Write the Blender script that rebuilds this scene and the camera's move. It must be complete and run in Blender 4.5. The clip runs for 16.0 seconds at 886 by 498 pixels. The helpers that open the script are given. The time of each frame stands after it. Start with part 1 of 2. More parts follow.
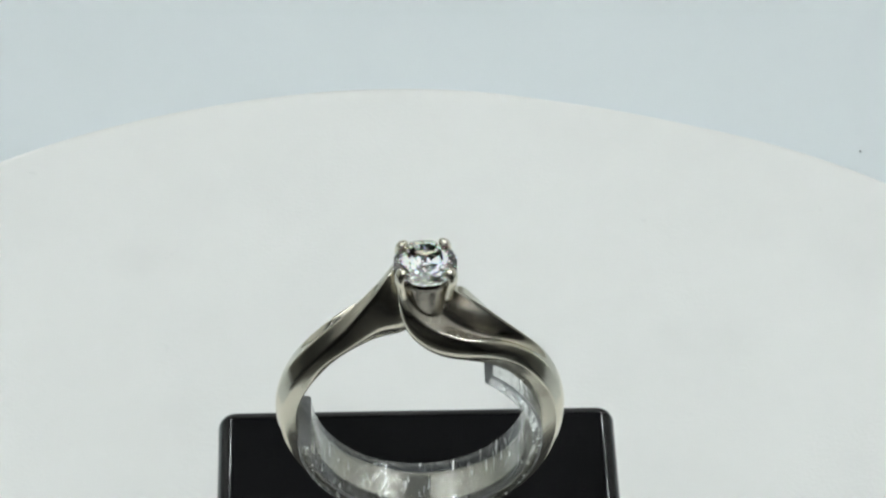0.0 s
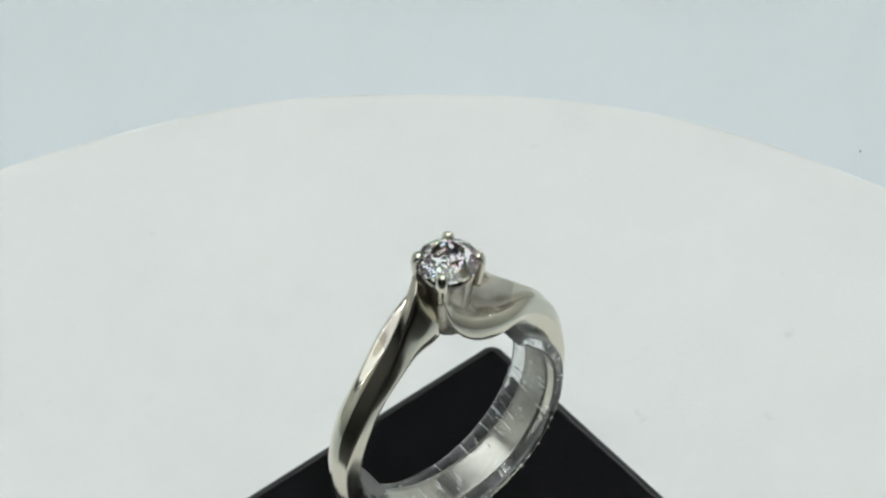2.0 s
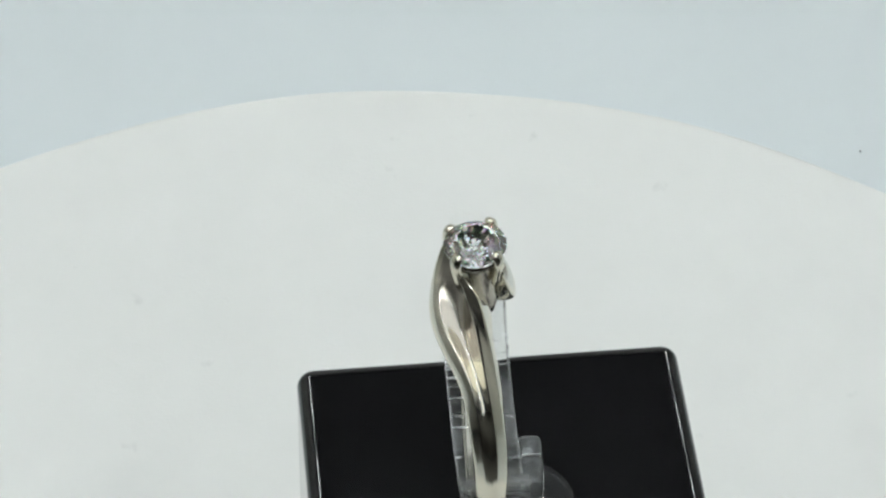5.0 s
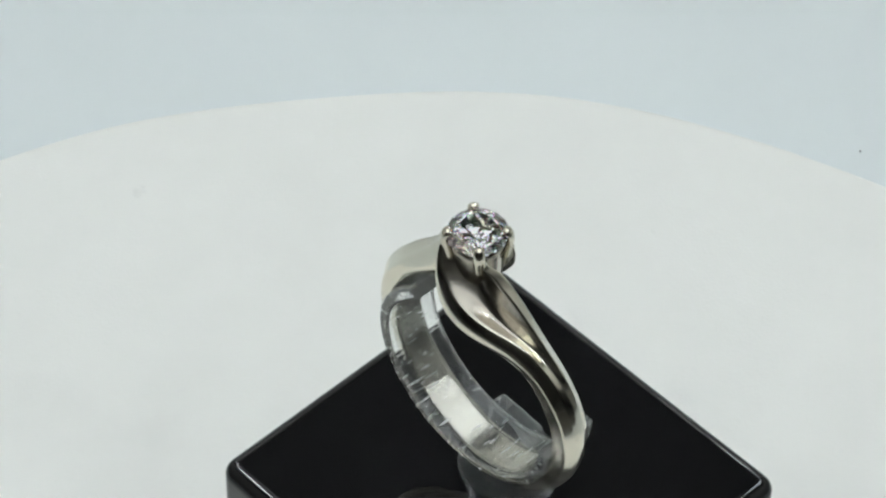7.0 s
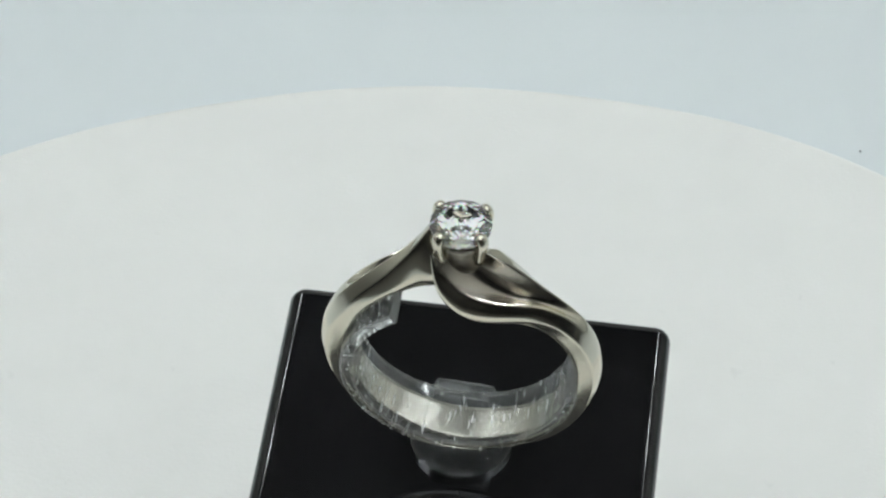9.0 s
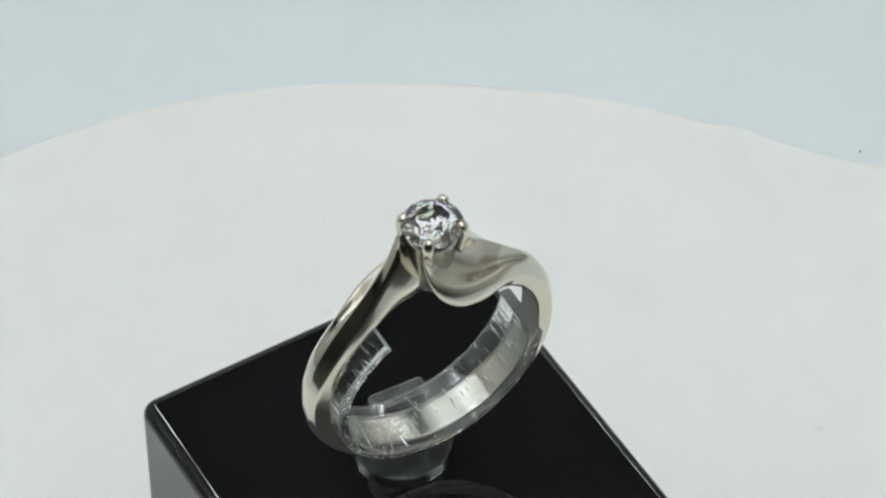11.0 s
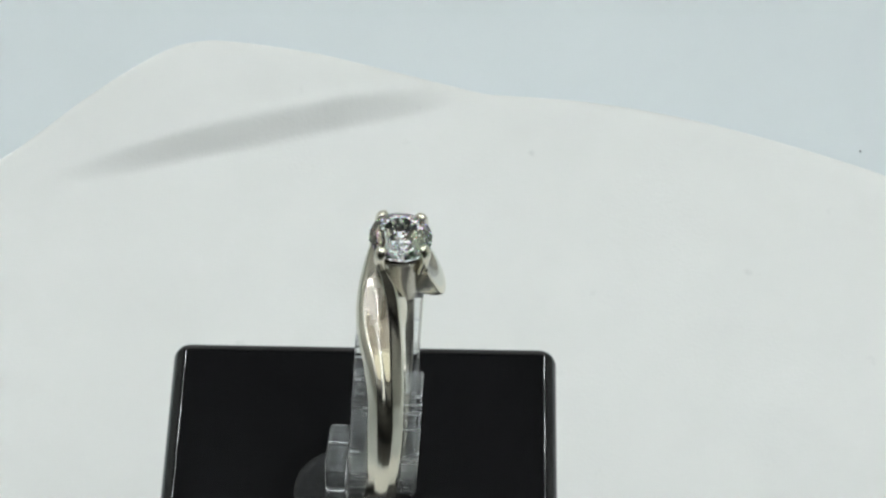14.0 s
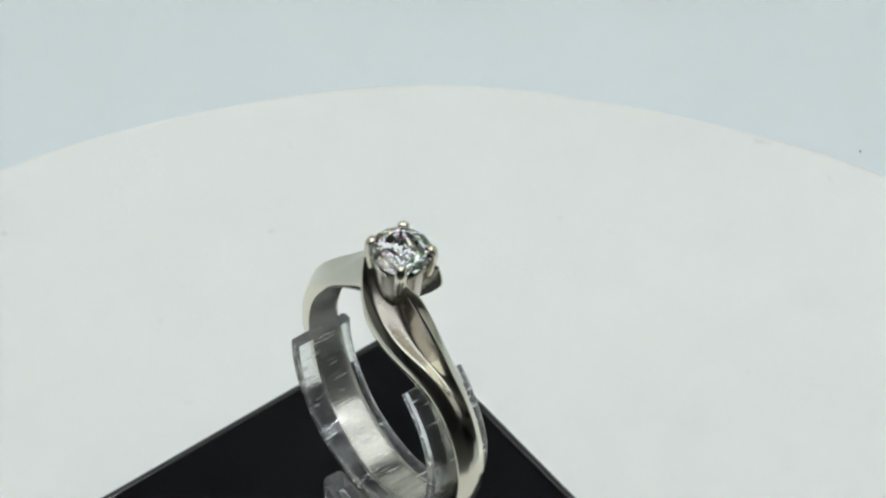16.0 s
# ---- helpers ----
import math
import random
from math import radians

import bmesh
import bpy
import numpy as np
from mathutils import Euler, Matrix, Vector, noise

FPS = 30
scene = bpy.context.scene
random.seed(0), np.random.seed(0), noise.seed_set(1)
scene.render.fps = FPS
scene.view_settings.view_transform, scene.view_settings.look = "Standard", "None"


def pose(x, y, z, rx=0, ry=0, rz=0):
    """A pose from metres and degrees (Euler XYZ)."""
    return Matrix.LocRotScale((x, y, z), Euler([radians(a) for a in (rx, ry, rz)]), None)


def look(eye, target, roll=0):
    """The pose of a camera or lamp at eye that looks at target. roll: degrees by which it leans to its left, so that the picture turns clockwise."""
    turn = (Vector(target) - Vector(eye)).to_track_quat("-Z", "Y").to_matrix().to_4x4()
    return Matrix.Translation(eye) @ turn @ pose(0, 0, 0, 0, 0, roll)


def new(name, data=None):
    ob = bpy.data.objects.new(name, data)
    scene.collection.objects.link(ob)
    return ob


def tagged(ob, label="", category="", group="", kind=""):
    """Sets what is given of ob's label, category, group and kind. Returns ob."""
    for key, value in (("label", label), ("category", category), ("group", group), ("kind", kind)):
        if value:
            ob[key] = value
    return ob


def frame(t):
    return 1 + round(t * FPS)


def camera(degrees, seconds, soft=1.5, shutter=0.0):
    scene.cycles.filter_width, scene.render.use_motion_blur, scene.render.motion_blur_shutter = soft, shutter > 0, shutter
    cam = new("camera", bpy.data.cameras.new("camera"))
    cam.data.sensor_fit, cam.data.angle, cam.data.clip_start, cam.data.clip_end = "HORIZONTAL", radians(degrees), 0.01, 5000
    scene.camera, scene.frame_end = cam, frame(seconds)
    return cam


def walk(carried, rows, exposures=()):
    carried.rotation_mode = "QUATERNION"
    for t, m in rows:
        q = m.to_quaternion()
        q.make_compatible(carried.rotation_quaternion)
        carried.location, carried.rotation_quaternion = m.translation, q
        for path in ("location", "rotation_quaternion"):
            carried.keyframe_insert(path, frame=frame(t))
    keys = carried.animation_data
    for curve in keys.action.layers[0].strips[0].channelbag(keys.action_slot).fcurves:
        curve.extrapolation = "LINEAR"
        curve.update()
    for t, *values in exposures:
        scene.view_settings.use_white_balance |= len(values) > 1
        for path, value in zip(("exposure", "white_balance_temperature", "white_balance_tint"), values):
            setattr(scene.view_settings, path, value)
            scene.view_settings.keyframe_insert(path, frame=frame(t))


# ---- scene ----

MM = 0.001
PX = 0.0415 * MM            # one unit of the turning fit in metres
BLOCK_H = 0.048             # height of the black block above the cloth
EYE_D, EYE_EL = 5500 * PX, 0.924215
SPIN = 19.11996             # degrees a second, counter-clockwise from above

# ---- camera: stands still ----
cam = camera(16.2, 16.0, soft=2.3)
eye_pose = pose(0, -EYE_D * math.cos(EYE_EL), EYE_D * math.sin(EYE_EL) + BLOCK_H, 90 - 48.219, 0, -0.118) @ pose(0, 0, 0, 0, 0, 1.199)
walk(cam, [(0.0, eye_pose), (16.0, eye_pose)])

# ---- light ----
world = bpy.data.worlds.new("world")
scene.world = world
world.use_nodes = True
bg = world.node_tree.nodes["Background"]
bg.inputs[0].default_value = (0.75, 0.87, 1.0, 1)
bg.inputs[1].default_value = 0.03
scene.view_settings.exposure = 0.0


def area_lamp(name, eye, target, sx, sy, watts, colour):
    d = bpy.data.lights.new(name, "AREA")
    d.shape, d.size, d.size_y, d.energy, d.color = "RECTANGLE", sx, sy, watts, colour
    ob = new(name, d)
    ob.matrix_world = look(eye, target)
    return ob


LED = (0.925, 0.985, 1.01)
BARS = [(sx * 0.235, 0.17, 0.36) for sx in (-1, 1)]
PANEL_Y = -0.11
area_lamp("panel_light", (0, PANEL_Y, 0.43), (0, PANEL_Y, 0), 0.40, 0.60, 0.72, LED)


# ---- materials ----
def mat(name, base, rough=0.5, metal=0.0, var=0.06, scale=400.0, bump=0.0, bscale=900.0, ior=1.5, trans=0.0, spec=0.42, rvar=0.0, coat=0.0):
    m = bpy.data.materials.new(name)
    m.use_nodes = True
    nt = m.node_tree
    b = nt.nodes["Principled BSDF"]
    b.inputs["Metallic"].default_value = metal
    b.inputs["Roughness"].default_value = rough
    b.inputs["IOR"].default_value = ior
    b.inputs["Transmission Weight"].default_value = trans
    b.inputs["Specular IOR Level"].default_value = spec
    b.inputs["Coat Weight"].default_value = coat
    b.inputs["Base Color"].default_value = (*base, 1)
    tc = nt.nodes.new("ShaderNodeTexCoord")
    if var:
        n1 = nt.nodes.new("ShaderNodeTexNoise")
        n1.inputs["Scale"].default_value, n1.inputs["Detail"].default_value = scale, 6
        n2 = nt.nodes.new("ShaderNodeTexNoise")
        n2.inputs["Scale"].default_value, n2.inputs["Detail"].default_value = scale / 9, 3
        add = nt.nodes.new("ShaderNodeMath")
        add.operation = "ADD"
        mr = nt.nodes.new("ShaderNodeMapRange")
        mr.inputs["From Min"].default_value, mr.inputs["From Max"].default_value = 0.7, 1.3
        mr.inputs["To Min"].default_value, mr.inputs["To Max"].default_value = 1 - var, 1 + var
        mul = nt.nodes.new("ShaderNodeVectorMath")
        mul.operation = "SCALE"
        mul.inputs[0].default_value = base
        for n in (n1, n2):
            nt.links.new(tc.outputs["Object"], n.inputs["Vector"])
        nt.links.new(n1.outputs[0], add.inputs[0])
        nt.links.new(n2.outputs[0], add.inputs[1])
        nt.links.new(add.outputs[0], mr.inputs["Value"])
        nt.links.new(mr.outputs[0], mul.inputs["Scale"])
        nt.links.new(mul.outputs[0], b.inputs["Base Color"])
        if rvar:
            rr = nt.nodes.new("ShaderNodeMapRange")
            rr.inputs["From Min"].default_value, rr.inputs["From Max"].default_value = 0.7, 1.3
            rr.inputs["To Min"].default_value, rr.inputs["To Max"].default_value = max(0.0, rough - rvar), rough + rvar
            nt.links.new(add.outputs[0], rr.inputs["Value"])
            nt.links.new(rr.outputs[0], b.inputs["Roughness"])
    if bump:
        n3 = nt.nodes.new("ShaderNodeTexNoise")
        n3.inputs["Scale"].default_value, n3.inputs["Detail"].default_value = bscale, 5
        bp = nt.nodes.new("ShaderNodeBump")
        bp.inputs["Strength"].default_value, bp.inputs["Distance"].default_value = bump, 0.0002
        nt.links.new(tc.outputs["Object"], n3.inputs["Vector"])
        nt.links.new(n3.outputs[0], bp.inputs["Height"])
        nt.links.new(bp.outputs[0], b.inputs["Normal"])
    return m


CLOTH = mat("white_cloth", (0.80, 0.80, 0.77), 0.9, var=0.015, scale=160, bump=0.15, bscale=2500, spec=0.15)
TENT = mat("pale_paper", (0.714, 0.756, 0.762), 0.9, var=0.012, scale=40, spec=0.1)
DARK = mat("dark_room_wall", (0.09, 0.087, 0.08), 0.8, var=0.1, scale=10)
PALE = mat("grey_wall", (0.33, 0.33, 0.32), 0.8, var=0.03, scale=20)
CARD = mat("white_card", (0.80, 0.79, 0.74), 0.8, var=0.02, scale=30)
PLATTER = mat("white_plastic", (0.78, 0.79, 0.78), 0.4, var=0.02)
BLACK = mat("black_acrylic", (0.006, 0.006, 0.0064), 0.06, var=0.2, scale=300, spec=0.42, rvar=0.02)
GOLD = mat("white_gold", (0.76, 0.72, 0.605), 0.15, metal=1.0, var=0.03, scale=700, rvar=0.04, bump=0.03, bscale=500)
HEADGOLD = mat("white_gold_darkened", (0.56, 0.52, 0.45), 0.23, metal=1.0, var=0.06, scale=1500, rvar=0.05, bump=0.06, bscale=1500)
ENGRAVED = mat("engraved_gold", (0.16, 0.15, 0.13), 0.45, metal=0.6, var=0.1, scale=2000)
WORNGOLD = mat("white_gold_worn", (0.68, 0.65, 0.58), 0.2, metal=1.0, var=0.04, scale=300, rvar=0.03, bump=0.0)
ACRYL = mat("clear_acrylic", (0.95, 0.97, 0.97), 0.03, var=0, trans=0.975, ior=1.49, bump=0.03, bscale=900)
CLEAR = mat("moulded_acrylic", (0.95, 0.97, 0.97), 0.04, var=0, trans=0.97, ior=1.49, bump=0.05, bscale=600)
FROST = mat("cut_acrylic_edge", (0.95, 0.97, 0.975), 0.22, var=0, trans=0.86, ior=1.49, bump=0.5, bscale=1800)


def diamond_mat(name, tints):
    """Clear stone; several tints bend the colours a little differently."""
    m = bpy.data.materials.new(name)
    m.use_nodes = True
    nt = m.node_tree
    nt.nodes.remove(nt.nodes["Principled BSDF"])
    last = None
    for colour, ior in tints:
        g = nt.nodes.new("ShaderNodeBsdfGlass")
        g.inputs["Color"].default_value, g.inputs["Roughness"].default_value, g.inputs["IOR"].default_value = (*colour, 1), 0.0, ior
        if last:
            add = nt.nodes.new("ShaderNodeAddShader")
            nt.links.new(last.outputs[0], add.inputs[0])
            nt.links.new(g.outputs[0], add.inputs[1])
            last = add
        else:
            last = g
    nt.links.new(last.outputs[0], nt.nodes["Material Output"].inputs["Surface"])
    return m


DIAMOND = diamond_mat("diamond", (((1, 1, 1), 2.42),))
FACET = mat("diamond_back_facets", (0.98, 0.985, 0.99), 0.06, 1.0, var=0)
CROWN = diamond_mat("diamond_crown", (((0.54, 0.23, 0.23), 2.375), ((0.23, 0.54, 0.23), 2.42), ((0.23, 0.23, 0.54), 2.465)))


def streaks(m, scale, strength):
    """Fine saw marks across the clip, on top of the even relief."""
    nt = m.node_tree
    tc = nt.nodes.new("ShaderNodeTexCoord")
    mp = nt.nodes.new("ShaderNodeMapping")
    mp.inputs["Scale"].default_value = scale
    n = nt.nodes.new("ShaderNodeTexNoise")
    n.inputs["Scale"].default_value, n.inputs["Detail"].default_value = 1.0, 4
    bp = nt.nodes.new("ShaderNodeBump")
    bp.inputs["Strength"].default_value, bp.inputs["Distance"].default_value = strength, 0.0002
    nt.links.new(tc.outputs["Object"], mp.inputs[0])
    nt.links.new(mp.outputs[0], n.inputs["Vector"])
    nt.links.new(n.outputs[0], bp.inputs["Height"])
    b = nt.nodes["Principled BSDF"]
    if b.inputs["Normal"].links:
        nt.links.new(b.inputs["Normal"].links[0].from_socket, bp.inputs["Normal"])
    nt.links.new(bp.outputs[0], b.inputs["Normal"])


def lint(m):
    """Faint grey smudges and a few specks."""
    nt = m.node_tree
    b = nt.nodes["Principled BSDF"]
    src = b.inputs["Base Color"].links[0].from_socket
    tc = nt.nodes.new("ShaderNodeTexCoord")
    for sc, lo, hi, depth in ((55.0, 0.60, 0.80, 0.05), (260.0, 0.70, 0.78, 0.10)):
        n = nt.nodes.new("ShaderNodeTexNoise")
        n.inputs["Scale"].default_value, n.inputs["Detail"].default_value = sc, 4
        r = nt.nodes.new("ShaderNodeMapRange")
        r.inputs["From Min"].default_value, r.inputs["From Max"].default_value = lo, hi
        r.inputs["To Min"].default_value, r.inputs["To Max"].default_value = 1.0, 1 - depth
        v = nt.nodes.new("ShaderNodeVectorMath")
        v.operation = "SCALE"
        nt.links.new(tc.outputs["Object"], n.inputs["Vector"])
        nt.links.new(n.outputs[0], r.inputs["Value"])
        nt.links.new(src, v.inputs[0])
        nt.links.new(r.outputs[0], v.inputs["Scale"])
        src = v.outputs[0]
    nt.links.new(src, b.inputs["Base Color"])


def scratches(m, scale, lo, hi):
    """White hair-line scratches in the plastic."""
    nt = m.node_tree
    b = nt.nodes["Principled BSDF"]
    tc = nt.nodes.new("ShaderNodeTexCoord")
    mp = nt.nodes.new("ShaderNodeMapping")
    mp.inputs["Scale"].default_value = scale
    n = nt.nodes.new("ShaderNodeTexNoise")
    n.inputs["Scale"].default_value, n.inputs["Detail"].default_value = 1.0, 3
    nt.links.new(tc.outputs["Object"], mp.inputs[0])
    nt.links.new(mp.outputs[0], n.inputs["Vector"])
    for name, a, z in (("Roughness", b.inputs["Roughness"].default_value, 0.5), ("Transmission Weight", b.inputs["Transmission Weight"].default_value, 0.68)):
        r = nt.nodes.new("ShaderNodeMapRange")
        r.inputs["From Min"].default_value, r.inputs["From Max"].default_value = lo, hi
        r.inputs["To Min"].default_value, r.inputs["To Max"].default_value = a, z
        nt.links.new(n.outputs[0], r.inputs["Value"])
        nt.links.new(r.outputs[0], b.inputs[name])


scratches(ACRYL, (3600, 420, 3600), 0.60, 0.71)
streaks(ACRYL, (1500, 90, 1500), 0.3)
lint(CLOTH)
CRUMB = mat("dark_speck", (0.22, 0.24, 0.25), 0.8, var=0.1)
LEDM = bpy.data.materials.new("led_strip")
LEDM.use_nodes = True
LEDM.node_tree.nodes["Principled BSDF"].inputs["Emission Color"].default_value = (*LED, 1)
LEDM.node_tree.nodes["Principled BSDF"].inputs["Emission Strength"].default_value = 74.0


# ---- mesh helpers ----
def part(name, bm, material, parent=None, label="", smooth=True, sharp=0):
    me = bpy.data.meshes.new(name)
    bmesh.ops.recalc_face_normals(bm, faces=bm.faces)
    if sharp:
        for e in bm.edges:
            e.smooth = e.calc_face_angle(0.0) < radians(sharp)
    bm.to_mesh(me)
    bm.free()
    me.materials.append(material)
    if smooth:
        me.polygons.foreach_set("use_smooth", [True] * len(me.polygons))
    ob = new(name, me)
    if parent:
        ob.parent = parent
    if label:
        tagged(ob, label)
    return ob


def box_bm(x0, x1, y0, y1, z0, z1, bevel=0.0, seg=3):
    bm = bmesh.new()
    bmesh.ops.create_cube(bm, size=1)
    for v in bm.verts:
        v.co = Vector(((x0 + x1) / 2 + v.co.x * (x1 - x0), (y0 + y1) / 2 + v.co.y * (y1 - y0), (z0 + z1) / 2 + v.co.z * (z1 - z0)))
    if bevel:
        bmesh.ops.bevel(bm, geom=bm.edges[:], offset=bevel, segments=seg, affect="EDGES", profile=0.5)
    return bm


def lathe_bm(profile, n=64, bm=None, closed=True):
    """A turned form from (radius, z) pairs, bottom to top."""
    bm = bm or bmesh.new()
    rings = []
    for r, z in profile:
        rings.append([bm.verts.new((r * math.cos(2 * math.pi * i / n), r * math.sin(2 * math.pi * i / n), z)) for i in range(n)])
    for a, b in zip(rings, rings[1:]):
        for i in range(n):
            bm.faces.new((a[i], a[(i + 1) % n], b[(i + 1) % n], b[i]))
    if closed:
        bm.faces.new(rings[0][::-1])
        bm.faces.new(rings[-1])
    return bm


def loft_bm(sections, closed_ends=True):
    bm = bmesh.new()
    rows = [[bm.verts.new(p) for p in s] for s in sections]
    bm.verts.index_update()
    n = len(rows[0])
    for a, b in zip(rows, rows[1:]):
        for i in range(n):
            bm.faces.new((a[i], a[(i + 1) % n], b[(i + 1) % n], b[i]))
    if closed_ends:
        bm.faces.new(rows[0][::-1])
        bm.faces.new(rows[-1])
    return bm


def spline(points, t):
    """A smooth curve through the points, t from 0 to 1."""
    n = len(points) - 1
    f = min(max(t, 0.0), 1.0) * n
    i = min(int(f), n - 1)
    u = f - i
    g = lambda k: Vector(points[min(max(k, 0), n)])
    p0, p1, p2, p3 = g(i - 1), g(i), g(i + 1), g(i + 2)
    return 0.5 * (2 * p1 + (p2 - p0) * u + (2 * p0 - 5 * p1 + 4 * p2 - p3) * u * u + (3 * p1 - p0 - 3 * p2 + p3) * u ** 3)


def smoothstep(a, b, x):
    u = min(max((x - a) / (b - a), 0.0), 1.0)
    return u * u * (3 - 2 * u)


def subsurf(ob, levels=2):
    m = ob.modifiers.new("smooth", "SUBSURF")
    m.levels = m.render_levels = levels
    return ob


# ---- the pale table in a dark room ----
def place():
    T = 0.01
    zf, zc, xw, yb, yf = -0.03, 0.60, 0.5, 0.6, -0.5
    tagged(part("floor", box_bm(-xw, xw, yf, yb, zf - 2 * T, zf - T), DARK), "dark table under the paper", "table top", kind="structure")
    tagged(part("backdrop", box_bm(-0.36, 0.36, -0.13, 0.5, zf - T, zf, 0.0005, 1), TENT), "pale blue-grey paper laid behind the turntable", "backdrop paper", kind="structure")
    # unseen cards, added to brighten what the ring and stone reflect
    for n, box in (("board_back", (-0.36, 0.36, 0.5, 0.504, zf - T, 0.38)), ("board_left", (-0.364, -0.36, -0.20, 0.5, zf - T, 0.34)), ("board_right", (0.36, 0.364, -0.20, 0.5, zf - T, 0.34))):
        tagged(part(n, box_bm(*box), CARD), "unseen white card added round the table as a reflector", "reflector", kind="structure")
    # unseen walls and ceiling, added for reflections: dark for the metal, grey for the stone
    for n, box, m in (("wall_back", (-xw, xw, yb, yb + T), DARK), ("wall_front", (-xw, xw, yf - T, yf), DARK), ("wall_left", (-xw - T, -xw, yf, yb), PALE), ("wall_right", (xw, xw + T, yf, yb), PALE)):
        tagged(part(n, box_bm(*box, zf, zc), m), "unseen plain painted wall added round the filming table", "wall", kind="structure")
    tagged(part("ceiling", box_bm(-xw, xw, yf, yb, zc, zc + T), PALE), "unseen plain grey ceiling added over the filming table", "ceiling", kind="structure")


place()

# ---- the turning things ----
movers = []


def turning(ob):
    movers.append(ob)
    return ob


FLAP = 90 - SPIN * 13.1 + 360     # where the cloth's free corner lies, degrees


def cloth():
    nr, na = 210, 600
    bm = bmesh.new()
    rows = []
    for i in range(nr + 1):
        u = i / nr
        row = []
        for j in range(na):
            a = 2 * math.pi * j / na
            d = (math.degrees(a) - FLAP + 180) % 360 - 180
            # the corner stands out past the round platter
            lift = max(0.0, 1 - abs(d + 2.0) / 19.0)
            corner = 91.7 + 6.0 * min(1.0, 1.05 * lift) ** 1.4
            edge = corner + 0.35 * math.sin(3 * a + 1.0) + 0.3 * math.sin(7 * a + 2) + 0.15 * math.sin(13 * a)
            r = edge * (u ** 0.8)
            # one shallow crease in front of the corner
            chord = r * math.cos(math.radians(d))
            side = r * math.sin(math.radians(d))
            h = 0.0
            if abs(d) < 60:
                k = 1 - smoothstep(7, 27, abs(side + 8))
                kc = 1 - smoothstep(8, 27, abs(side))
                h += 1.4 * kc * smoothstep(86.0, 97, chord) + 2.5 * k * smoothstep(83.6, 86.2, chord)
                # a fainter second crease beside it
                ca, sa = chord - 80.4, side - 23.8
                along, off = ca * 0.416 + sa * 0.909, ca * 0.909 - sa * 0.416
                h += 0.55 * smoothstep(-4, 2, along) * (1 - smoothstep(9, 14, along)) * smoothstep(-1.6, 0.6, off) * (1 - smoothstep(0.6, 5, off))
            x, y = r * math.cos(a), r * math.sin(a)
            h += 0.35 * noise.noise(Vector((x * 0.03, y * 0.03, 3.1))) + 0.10 * noise.noise(Vector((x * 0.11, y * 0.11, 7.7)))
            h -= 1.6 * smoothstep(0.975, 1.0, u) ** 2
            row.append(bm.verts.new((x * MM, y * MM, h * MM)))
        rows.append(row)
    for a, b in zip(rows[1:], rows[2:]):
        for j in range(na):
            bm.faces.new((a[j], a[(j + 1) % na], b[(j + 1) % na], b[j]))
    bm.faces.new(rows[1])
    bmesh.ops.delete(bm, geom=rows[0], context="VERTS")
    ob = turning(part("cloth", bm, CLOTH))
    m = ob.modifiers.new("thickness", "SOLIDIFY")
    m.thickness, m.offset = 0.0006, -1
    tagged(ob, "white cloth with one creased corner, spread over the turntable", "cloth")
    return ob


cloth()

bm = lathe_bm([(0.085, -0.0299), (0.087, -0.028), (0.087, -0.003), (0.0855, -0.0015)], 96)
platter = turning(part("turntable", bm, PLATTER))
tagged(platter, "round white plastic turntable platter under the cloth", "turntable")


def display_block():
    u, v, a, b, ph = -13.866 * PX, -127.617 * PX, 688.856 * PX, 677.284 * PX, 1.859
    a, b = a + 1.02 * MM, b + 1.07 * MM
    u, v = u - 0.10 * MM, v - 0.125 * MM
    bm = box_bm(-a / 2, a / 2, -b / 2, b / 2, 0.0009, BLOCK_H + 0.30 * MM, 0.0013, 10)
    bm.transform(pose(u, v, 0, 0, 0, ph))
    ob = turning(part("display_block", bm, BLACK, smooth=False))
    big = (8 * MM) ** 2
    for f in ob.data.polygons:
        f.use_smooth = f.area < big
    tagged(ob, "square glossy black acrylic display block with rounded edges", "display block")


display_block()

# ring frame: millimetres, the circle's centre at the origin, the finger along y
RING_AT = (-0.917 * MM, -2.97 * MM, BLOCK_H + 14.1 * MM)
RING = Matrix.Translation(RING_AT) @ pose(0, 0, 0, 0, 0, -1.5) @ pose(0, 0, 0, 0, 1.1, 0) @ pose(0, 0, 0, -3.0, 0, 0) @ Matrix.Scale(MM, 4)
R_IN = 8.45


def polar(a, y, r):
    return (r * math.cos(radians(a)), y, r * math.sin(radians(a)))


def to_radius(p, r):
    k = r / math.hypot(p[0], p[2])
    return (p[0] * k, p[1], p[2] * k)


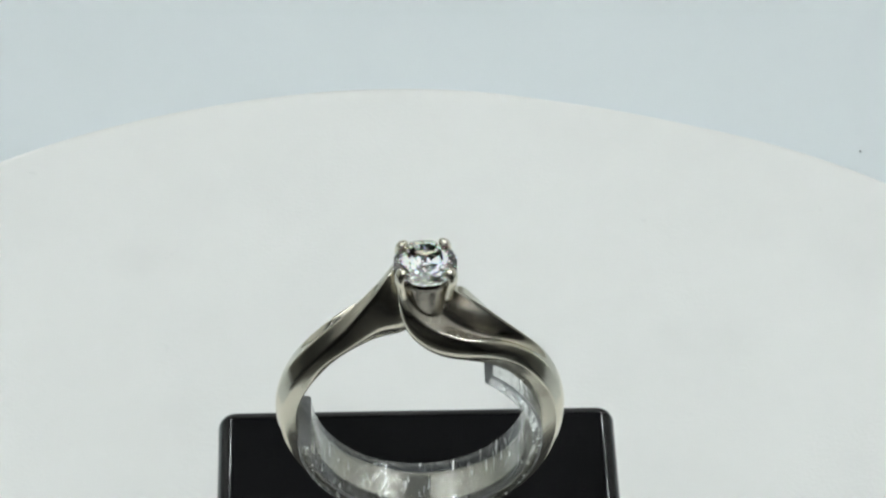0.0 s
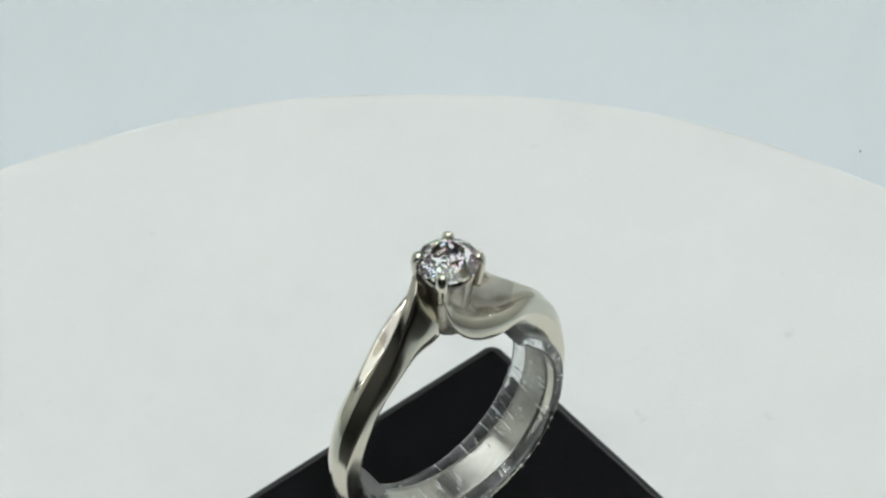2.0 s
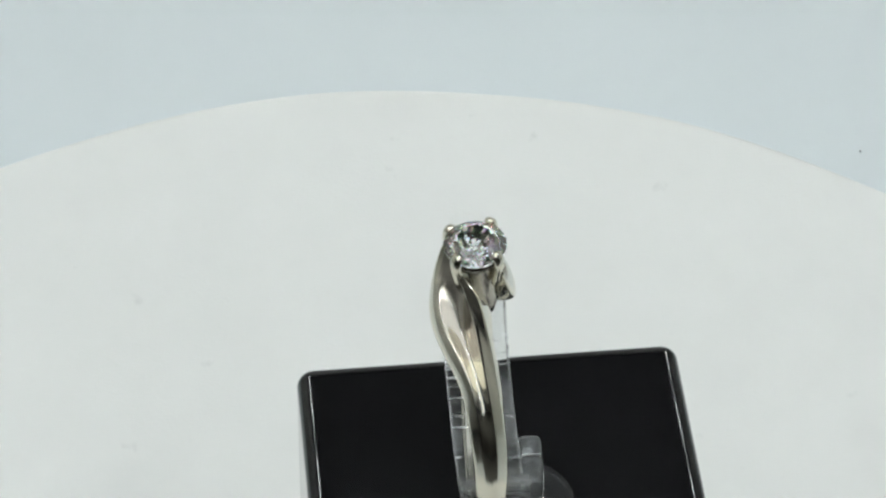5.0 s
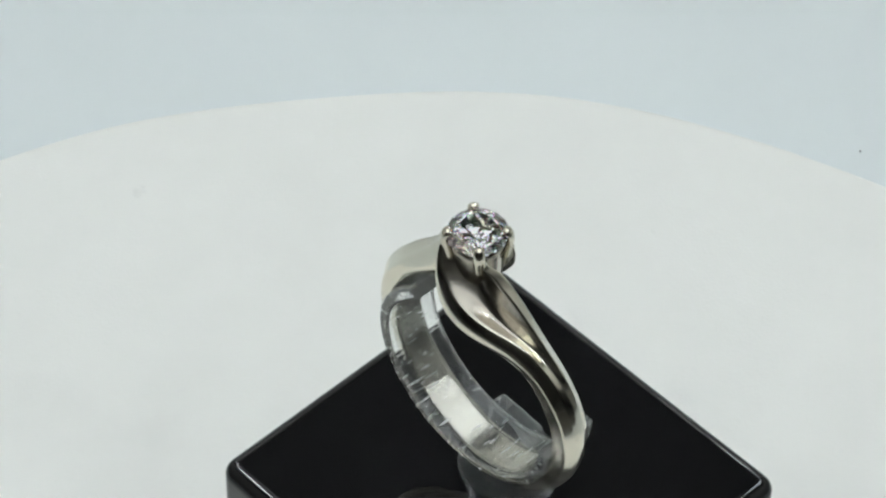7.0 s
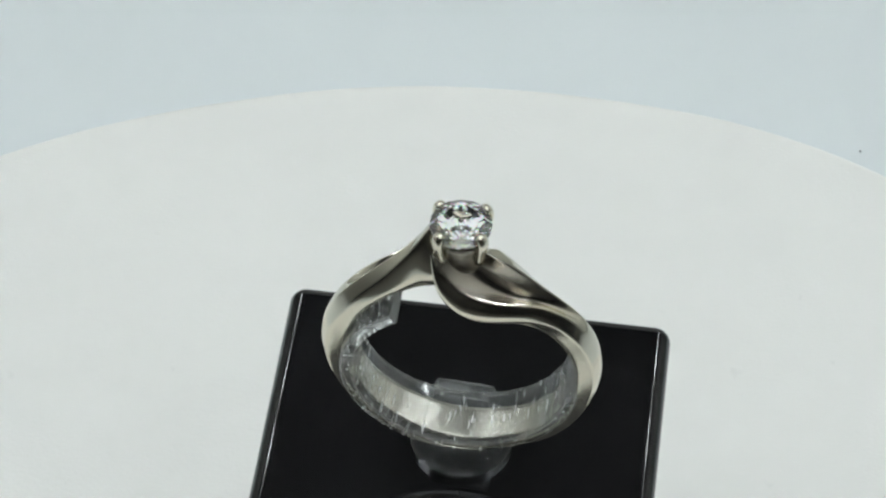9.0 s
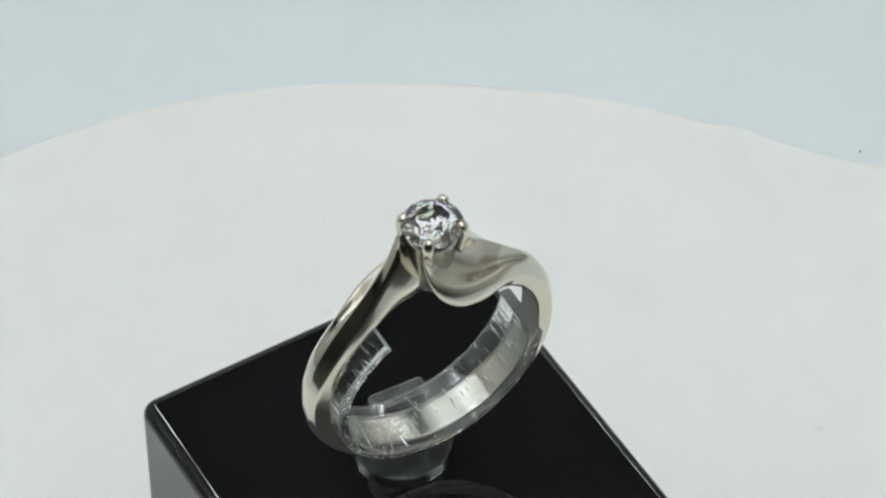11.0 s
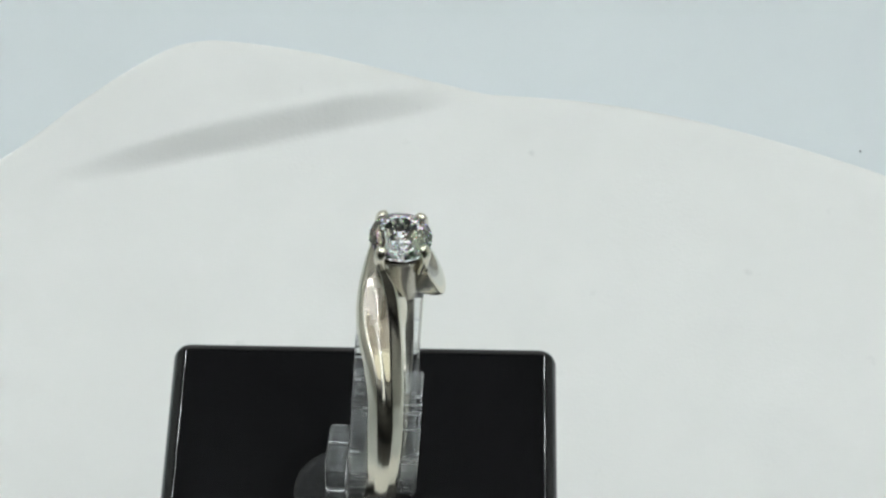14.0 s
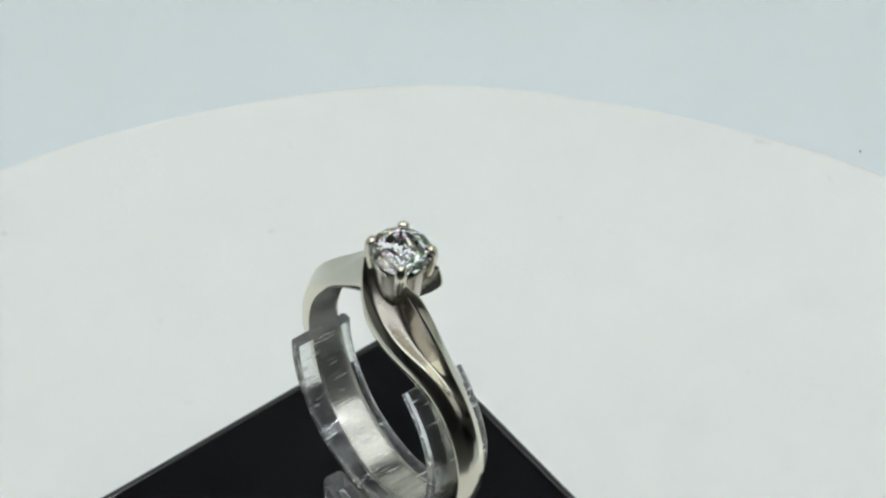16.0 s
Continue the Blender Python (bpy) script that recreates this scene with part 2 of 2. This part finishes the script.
def ring_arm(bulge):
    """One of the two alike arms: from the foot of the ring up one side, opening into two ridges that run into two prongs."""
    # front edge, front ridge, back ridge, back edge; then the two inner edges
    front = [polar(-90, -1.08, 9.7), polar(-60, -1.08, 9.7), polar(-30, -1.05, 9.7), polar(-2, -0.85, 9.7), polar(18, -0.85, 9.7), (8.3, -1.05, 5.0), (7.0, -1.2, 6.6),
             (5.4, -1.7, 7.75), (3.9, -2.2, 8.35), (2.0, -2.4, 8.5), (0.5, -2.4, 9.05), (-0.7, -2.2, 10.0), (-1.3, -2.0, 11.1), (-1.65, -1.75, 12.5), (-1.75, -1.6, 13.6)]
    back = [polar(-90, 1.08, 9.7), polar(-60, 1.1, 9.7), polar(-30, 1.1, 9.7), polar(-2, 1.22, 9.7), polar(16, 1.3, 9.7), (8.45, 1.35, 4.5), (7.4, 1.2, 6.3),
            (6.3, 1.0, 7.6), (5.05, 0.8, 9.05), (3.95, 0.5, 10.72), (3.2, 0.2, 11.9), (2.6, -0.1, 12.95), (2.2, -0.5, 13.3), (1.95, -0.9, 13.8), (1.9, -1.1, 14.1)]
    ridge1, ridge2, in1, in2 = [], [], [], []
    up1 = [(5.65, -1.05, 8.8), (3.85, -1.75, 9.4), (1.96, -2.0, 10.05), (0.6, -1.95, 10.7), (-0.35, -1.85, 11.4), (-1.0, -1.6, 12.2), (-1.4, -1.45, 13.2), (-1.55, -1.35, 14.0)]
    up2 = [(6.3, 0.15, 8.75), (5.0, 0.0, 10.05), (3.78, -0.35, 11.4), (3.05, -0.65, 12.15), (2.55, -0.95, 12.9), (2.15, -1.15, 13.4), (1.85, -1.4, 13.8), (1.75, -1.5, 14.1)]
    top_in1 = [(0.5, -1.5, 8.55), (0.0, -1.2, 9.1), (-0.5, -1.0, 10.2), (-0.9, -0.9, 12.0), (-1.0, -0.8, 13.5)]
    top_in2 = [(2.2, 0.7, 8.5), (1.2, 0.7, 8.8), (0.8, 0.5, 9.6), (0.9, 0.2, 11.5), (1.0, -0.2, 13.5)]
    # the loop under the head stands out more on one side
    b1 = bulge - 1
    out = [1] * 6 + [1, 1 + 0.1 * b1, 1 + 0.3 * b1, 1 + 0.75 * b1, bulge, bulge, bulge, 1 + 0.8 * b1, 1 + 0.4 * b1]
    drop = [0] * 6 + [0.3 * b1, 0.4 * b1, 0.4 * b1, 0.2 * b1] + [0] * 5
    front = [(x, y * k, z - d) for (x, y, z), k, d in zip(front, out, drop)]
    up1 = [(x, y * k, z) for (x, y, z), k in zip(up1, out[7:])]
    top_in1 = [(x, y * k, z) for (x, y, z), k in zip(top_in1, out[10:])]
    # the shoulder of the arm with the wider loop lies a little lower
    sink = [0, 0, 0, 0, 0.2 * b1, 0.4 * b1, 0.6 * b1, 0.5 * b1, 0.3 * b1, 0.0] + [0] * 5
    low = lambda p, d: to_radius(p, math.hypot(p[0], p[2]) - d)
    back = [low(p, d) for p, d in zip(back, sink)]
    up2 = [low(p, d) for p, d in zip(up2, sink[7:])]
    up1 = [low(p, 0.5 * d) for p, d in zip(up1, sink[7:])]
    for i, (f, b) in enumerate(zip(front, back)):
        tuck = max(0.9, 1.35 - 0.06 * i)
        if i < 7:
            lerp = lambda u: tuple(f[k] * (1 - u) + b[k] * u for k in range(3))
            ridge1.append(to_radius(lerp(0.3), 10.0 + 0.16 * max(0, i - 3) - sink[i]))
            ridge2.append(to_radius(lerp(0.7), 10.0 + 0.19 * max(0, i - 3) - sink[i]))
        else:
            ridge1.append(up1[i - 7])
            ridge2.append(up2[i - 7])
        in1.append(to_radius((f[0], f[1] * tuck, f[2]), R_IN) if i < 10 else top_in1[i - 10])
        in2.append(to_radius((b[0], b[1] * tuck, b[2]), R_IN) if i < 10 else top_in2[i - 10])
    secs = []
    N = 56
    for i in range(N + 1):
        s = i / N
        L, U, A, B, I, J = (spline(c, s) for c in (front, back, ridge1, ridge2, in1, in2))
        k = smoothstep(0.5, 0.85, s)
        mid = (A + B) / 2
        rad = Vector((-mid.x, 0, -mid.z)).normalized()
        axis = Vector((-mid.x * 0.5, -mid.y + 0.6, -0.6)).normalized()
        g = -0.08 * (1 - k) + 1.35 * smoothstep(0.36, 0.62, s)
        G = mid + (rad * (1 - k) + axis * k) * g
        q1, q2 = A.lerp(G, 0.5) + (G - mid) * 0.02, B.lerp(G, 0.5) + (G - mid) * 0.05
        secs.append([L, L.lerp(A, 0.5) + Vector((0, -0.28, 0)) * smoothstep(0.4, 0.58, s), A, q1, G, q2, B, B.lerp(U, 0.5), U, U.lerp(J, 0.72) + Vector((0, 0.42 * smoothstep(0.35, 0.55, s), 0)), J, (I + J) / 2, I, I.lerp(L, 0.62) + (L - A) * 0.10 * smoothstep(0.45, 0.6, s)])
    for _ in range(7):
        secs = [secs[0]] + [[(p + 2 * q + r) / 4 for p, q, r in zip(a, b, c)] for a, b, c in zip(secs, secs[1:], secs[2:])] + [secs[-1]]
    return secs


def ring_band():
    """Both arms in one sweep, from one pair of prongs round the finger to the other; faces from the channels are marked."""
    one, two = ring_arm(1.1), ring_arm(1.4)
    flip = [[Vector((-s[(8 - i) % 14].x, -s[(8 - i) % 14].y, s[(8 - i) % 14].z)) for i in range(14)] for s in two]
    secs = one[:0:-1] + flip
    for _ in range(3):
        for k in range(len(one) - 5, len(one) + 4):
            secs[k] = [(p + 2 * q + r) / 4 for p, q, r in zip(secs[k - 1], secs[k], secs[k + 1])]
    bm = loft_bm(secs)
    bm.verts.ensure_lookup_table()
    crease = bm.edges.layers.float.new("crease_edge")
    sharp = {0: 0.45, 2: 0.7, 6: 0.7, 8: 0.45, 9: 0.3, 10: 0.6, 12: 0.6, 13: 0.3}
    for e in bm.edges:
        a, b = e.verts[0].index, e.verts[1].index
        if a % 14 == b % 14 and a // 14 != b // 14:
            e[crease] = sharp.get(a % 14, 0.0)
    return bm, len(secs)


def brilliant(r):
    """A round brilliant cut: table, crown, girdle and pavilion facets."""
    bm = bmesh.new()
    ring_at = lambda n, rad, z, off: [bm.verts.new((rad * math.cos(2 * math.pi * (i + off) / n), rad * math.sin(2 * math.pi * (i + off) / n), z)) for i in range(n)]
    table = ring_at(8, 0.56 * r, 0.33 * r, 0.5)
    star = ring_at(8, 0.80 * r, 0.19 * r, 0.0)
    g1 = ring_at(16, r, 0.03 * r, 0.0)
    g0 = ring_at(16, r, -0.03 * r, 0.0)
    low = ring_at(8, 0.24 * r, -0.66 * r, 0.5)
    tip = bm.verts.new((0, 0, -0.88 * r))
    bm.faces.new(table)
    for i in range(8):
        j = (i + 1) % 8
        bm.faces.new((table[i - 1], table[i], star[i]))
        bm.faces.new((table[i], star[j], g1[(2 * i + 1) % 16], star[i]))
        bm.faces.new((star[i], g1[(2 * i + 1) % 16], g1[2 * i]))
        bm.faces.new((star[i], g1[2 * i], g1[2 * i - 1]))
        bm.faces.new((g0[2 * i], g0[(2 * i + 1) % 16], low[i]))
        bm.faces.new((g0[(2 * i + 1) % 16], g0[(2 * i + 2) % 16], low[i]))
        bm.faces.new((low[i], g0[(2 * i + 2) % 16], low[j], tip))
    for i in range(16):
        bm.faces.new((g1[i], g1[(i + 1) % 16], g0[(i + 1) % 16], g0[i]))
    return bm


STONE_Z = 14.55
HEAD = RING @ pose(0, 0, 0.2)


def ring():
    root = turning(new("ring"))
    tagged(root, "polished white gold bypass ring with one round clear diamond", "ring")
    bm, rows = ring_band()
    bm.transform(RING)
    band = subsurf(part("band", bm, GOLD, root), 2)
    # the channels between the ridges: less polished, dim reflections put into a darker colour
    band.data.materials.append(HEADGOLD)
    band.data.materials.append(WORNGOLD)
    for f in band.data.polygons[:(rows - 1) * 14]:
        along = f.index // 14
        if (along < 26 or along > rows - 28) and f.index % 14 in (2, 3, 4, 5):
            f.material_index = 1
        elif f.index % 14 in (10, 11):
            f.material_index = 2
    # the worn marks struck inside the finger hole
    for start in (2, 176):
        for k, (width, length) in enumerate(((0.10, 0.9), (0.22, 0.5), (0.10, 0.9), (0.16, 0.7), (0.26, 0.4), (0.10, 0.9), (0.18, 0.6))):
            bm = box_bm(8.405, 8.44, -length / 2, length / 2, -width / 2, width / 2)
            bm.transform(RING @ pose(0, 0, 0, 0, -(start + 2.6 * k), 0))
            part("engraved_bar", bm, ENGRAVED, root, smooth=False)
    # the cup under the stone
    bm = lathe_bm([(1.0, 9.0), (1.25, 8.95), (1.4, 9.6), (1.52, 11.2), (1.8, 13.75), (1.85, 13.98), (1.7, 14.02), (1.35, 11.8), (1.1, 10.1), (0.2, 9.9)], 48)
    bm.transform(RING)
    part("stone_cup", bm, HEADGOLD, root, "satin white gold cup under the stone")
    for az in (54, 142, 222, 326):
        c, s = math.cos(math.radians(az)), math.sin(math.radians(az))
        path = [(1.9, 12.4), (2.06, 13.3), (2.2, 14.1), (2.2, 14.55), (2.06, 14.9), (1.72, 15.05)]
        secs = []
        for i in range(13):
            p = spline([(x, 0, z) for x, z in path], i / 12)
            q = spline([(x, 0, z) for x, z in path], min(1, i / 12 + 0.04)) - spline([(x, 0, z) for x, z in path], max(0, i / 12 - 0.04))
            q.normalize()
            nrm = Vector((q.z, 0, -q.x))
            w = 0.41 * (1 - 0.75 * smoothstep(0.86, 1.0, i / 12) ** 2)
            secs.append([p + nrm * w * 0.68 * math.cos(2 * math.pi * k / 12) + Vector((0, 1, 0)) * w * math.sin(2 * math.pi * k / 12) for k in range(12)])
        bm = loft_bm(secs)
        bm.transform(HEAD @ pose(0, 0, 0, 0, 0, az))
        part("prong", bm, GOLD, root)
    bm = brilliant(2.12)
    bm.transform(HEAD @ pose(0, 0, STONE_Z, 0, 0, 12))
    stone = part("diamond", bm, DIAMOND, root, "round brilliant-cut clear diamond", smooth=False)
    # the crown facets split the colours, the steep lower ones throw all light back up
    stone.data.materials.append(CROWN)
    stone.data.materials.append(FACET)
    for f in stone.data.polygons:
        if 0 < f.index < 57:
            f.material_index = 1 if f.index % 7 in (1, 2, 3, 4) else 2


ring()


def ring_stand():
    root = turning(new("ring_stand"))
    tagged(root, "clear acrylic open ring clip on a round foot", "ring stand")
    secs = []
    a0, a1 = 184.0, 414.0
    N = 144
    for i in range(N + 1):
        a = math.radians(a0 + (a1 - a0) * i / N)
        c, s = math.cos(a), math.sin(a)
        ro, ri, y0, y1, b = 8.40, 7.5, -2.7, 2.0, 0.17
        pinch = 0.35 * smoothstep(0.8, 1.0, i / N)
        ro, ri = ro - pinch, ri - pinch
        loop = [(ro - b, y0), (ro, y0 + b), (ro, y1 - b), (ro - b, y1), (ri + b, y1), (ri, y1 - b), (ri, y0 + b), (ri + b, y0)]
        secs.append([(r * c, y, r * s) for r, y in loop])
    bm = loft_bm(secs)
    bm.transform(RING @ pose(0, 0.1, 0, 0, 0, 3))
    clip = part("clip", bm, ACRYL, root, sharp=30)
    clip.data.materials.append(FROST)
    for f in clip.data.polygons:
        f.material_index = 1 if f.index >= 8 * N else 1 - f.index % 8 % 2
    base = pose(RING_AT[0] + 0.25 * MM, RING_AT[1] - 0.5 * MM, BLOCK_H, 0, 0, -1.5) @ Matrix.Scale(MM, 4)
    bm = lathe_bm([(3.7, 0.12), (3.8, 0.2), (3.8, 0.85), (3.65, 0.98)], 64)
    bm.transform(base @ pose(0, -2.85, 0))
    part("foot", bm, CLEAR, root, sharp=30)
    bm = box_bm(-2.3, 2.3, -4.2, -2.4, 0.98, 5.9, 0.5, 4)
    bm.transform(base)
    part("neck", bm, CLEAR, root, sharp=30)


ring_stand()

# ---- small things ----
bm = bmesh.new()
bmesh.ops.create_icosphere(bm, subdivisions=1, radius=0.00013)
for vert in bm.verts:
    vert.co *= 1 + 0.3 * noise.noise(vert.co * 4000)
bm.transform(pose(0.04847, 0.1112, -0.0298))
tagged(part("crumb", bm, CRUMB), "tiny dark crumb on the pale tent floor", "crumb")

# the lamps over the table, hung from the ceiling
def hung_lamp(name, label, m, hx, hy, group=""):
    lamp = tagged(new(name), label, "lamp", group=group)
    bm = box_bm(-hx, hx, -hy, hy, 0.003, 0.015, 0.001, 2)
    bm.transform(m)
    part("housing", bm, PLATTER, lamp)
    for k in (-0.8, 0.8):
        p = m @ Vector((0, k * hy, 0.012))
        bm = lathe_bm([(0.003, p.z), (0.003, 0.60)], 16)
        bm.transform(pose(p.x, p.y, 0))
        part("rod", bm, PLATTER, lamp)
    return lamp


def led_strip(lamp, m, hy):
    """Small bright chips in threes along the lamp's underside."""
    bm = bmesh.new()
    for k in range(39):
        y = -hy + 0.017 + (k // 3) * (2 * hy - 0.034) / 12 + (k % 3 - 1) * 0.009
        chip = box_bm(-0.007, 0.007, y - 0.002, y + 0.002, -0.006, -0.0052)
        me = bpy.data.meshes.new("chip")
        chip.to_mesh(me)
        bm.from_mesh(me)
        bpy.data.meshes.remove(me)
        chip.free()
    bm.transform(m)
    part("led_strip", bm, LEDM, lamp, "row of small bright LED chips", smooth=False)["kind"] = "stuff"


for x, y, z in BARS:
    bar_pose = look((x, y, z), (0, y, 0.0)) @ pose(0, 0, 0, 0, 0, 90)
    bar = hung_lamp("side_light", "long flat white LED light hung over the table", bar_pose, 0.022, 0.34, "side lights")
    led_strip(bar, bar_pose, 0.33)
hung_lamp("soft_light", "wide flat white soft light hung over the table", look((0, PANEL_Y, 0.43), (0, PANEL_Y, 0)), 0.205, 0.305)

# ---- turning, with the platter's slight wobble ----
WOBBLE = (
    (-0.196, 0.529, 0.714, 0.032, -0.039, -0.018),
    (-5.652, 1.888, 5.559, 0.508, -0.291, -0.274),
    (2.077, 5.105, -0.565, -0.42, -0.227, 0.277),
    (0.83, -0.054, 0.259, 0.204, 0.131, 0.172),
    (-3.331, -0.172, -0.084, 0.233, -0.003, 0.042),
)


def turned(t):
    w = radians(SPIN * t)
    h = (1, math.cos(w), math.sin(w), math.cos(2 * w), math.sin(2 * w))
    dx, dy, dz, spin, tx, ty = (sum(a * row[k] for a, row in zip(h, WOBBLE)) for k in range(6))
    lift = Matrix.Translation((0, 0, BLOCK_H))
    return (lift @ Matrix.Translation((dx * PX, dy * PX, dz * PX)) @ Matrix.Rotation(radians(ty), 4, "Y")
            @ Matrix.Rotation(radians(tx), 4, "X") @ Matrix.Rotation(radians(SPIN * t + spin), 4, "Z") @ lift.inverted())


def motions():
    rows = [(i * 0.5, turned(i * 0.5)) for i in range(33)]
    for ob in movers:
        walk(ob, rows)


motions()
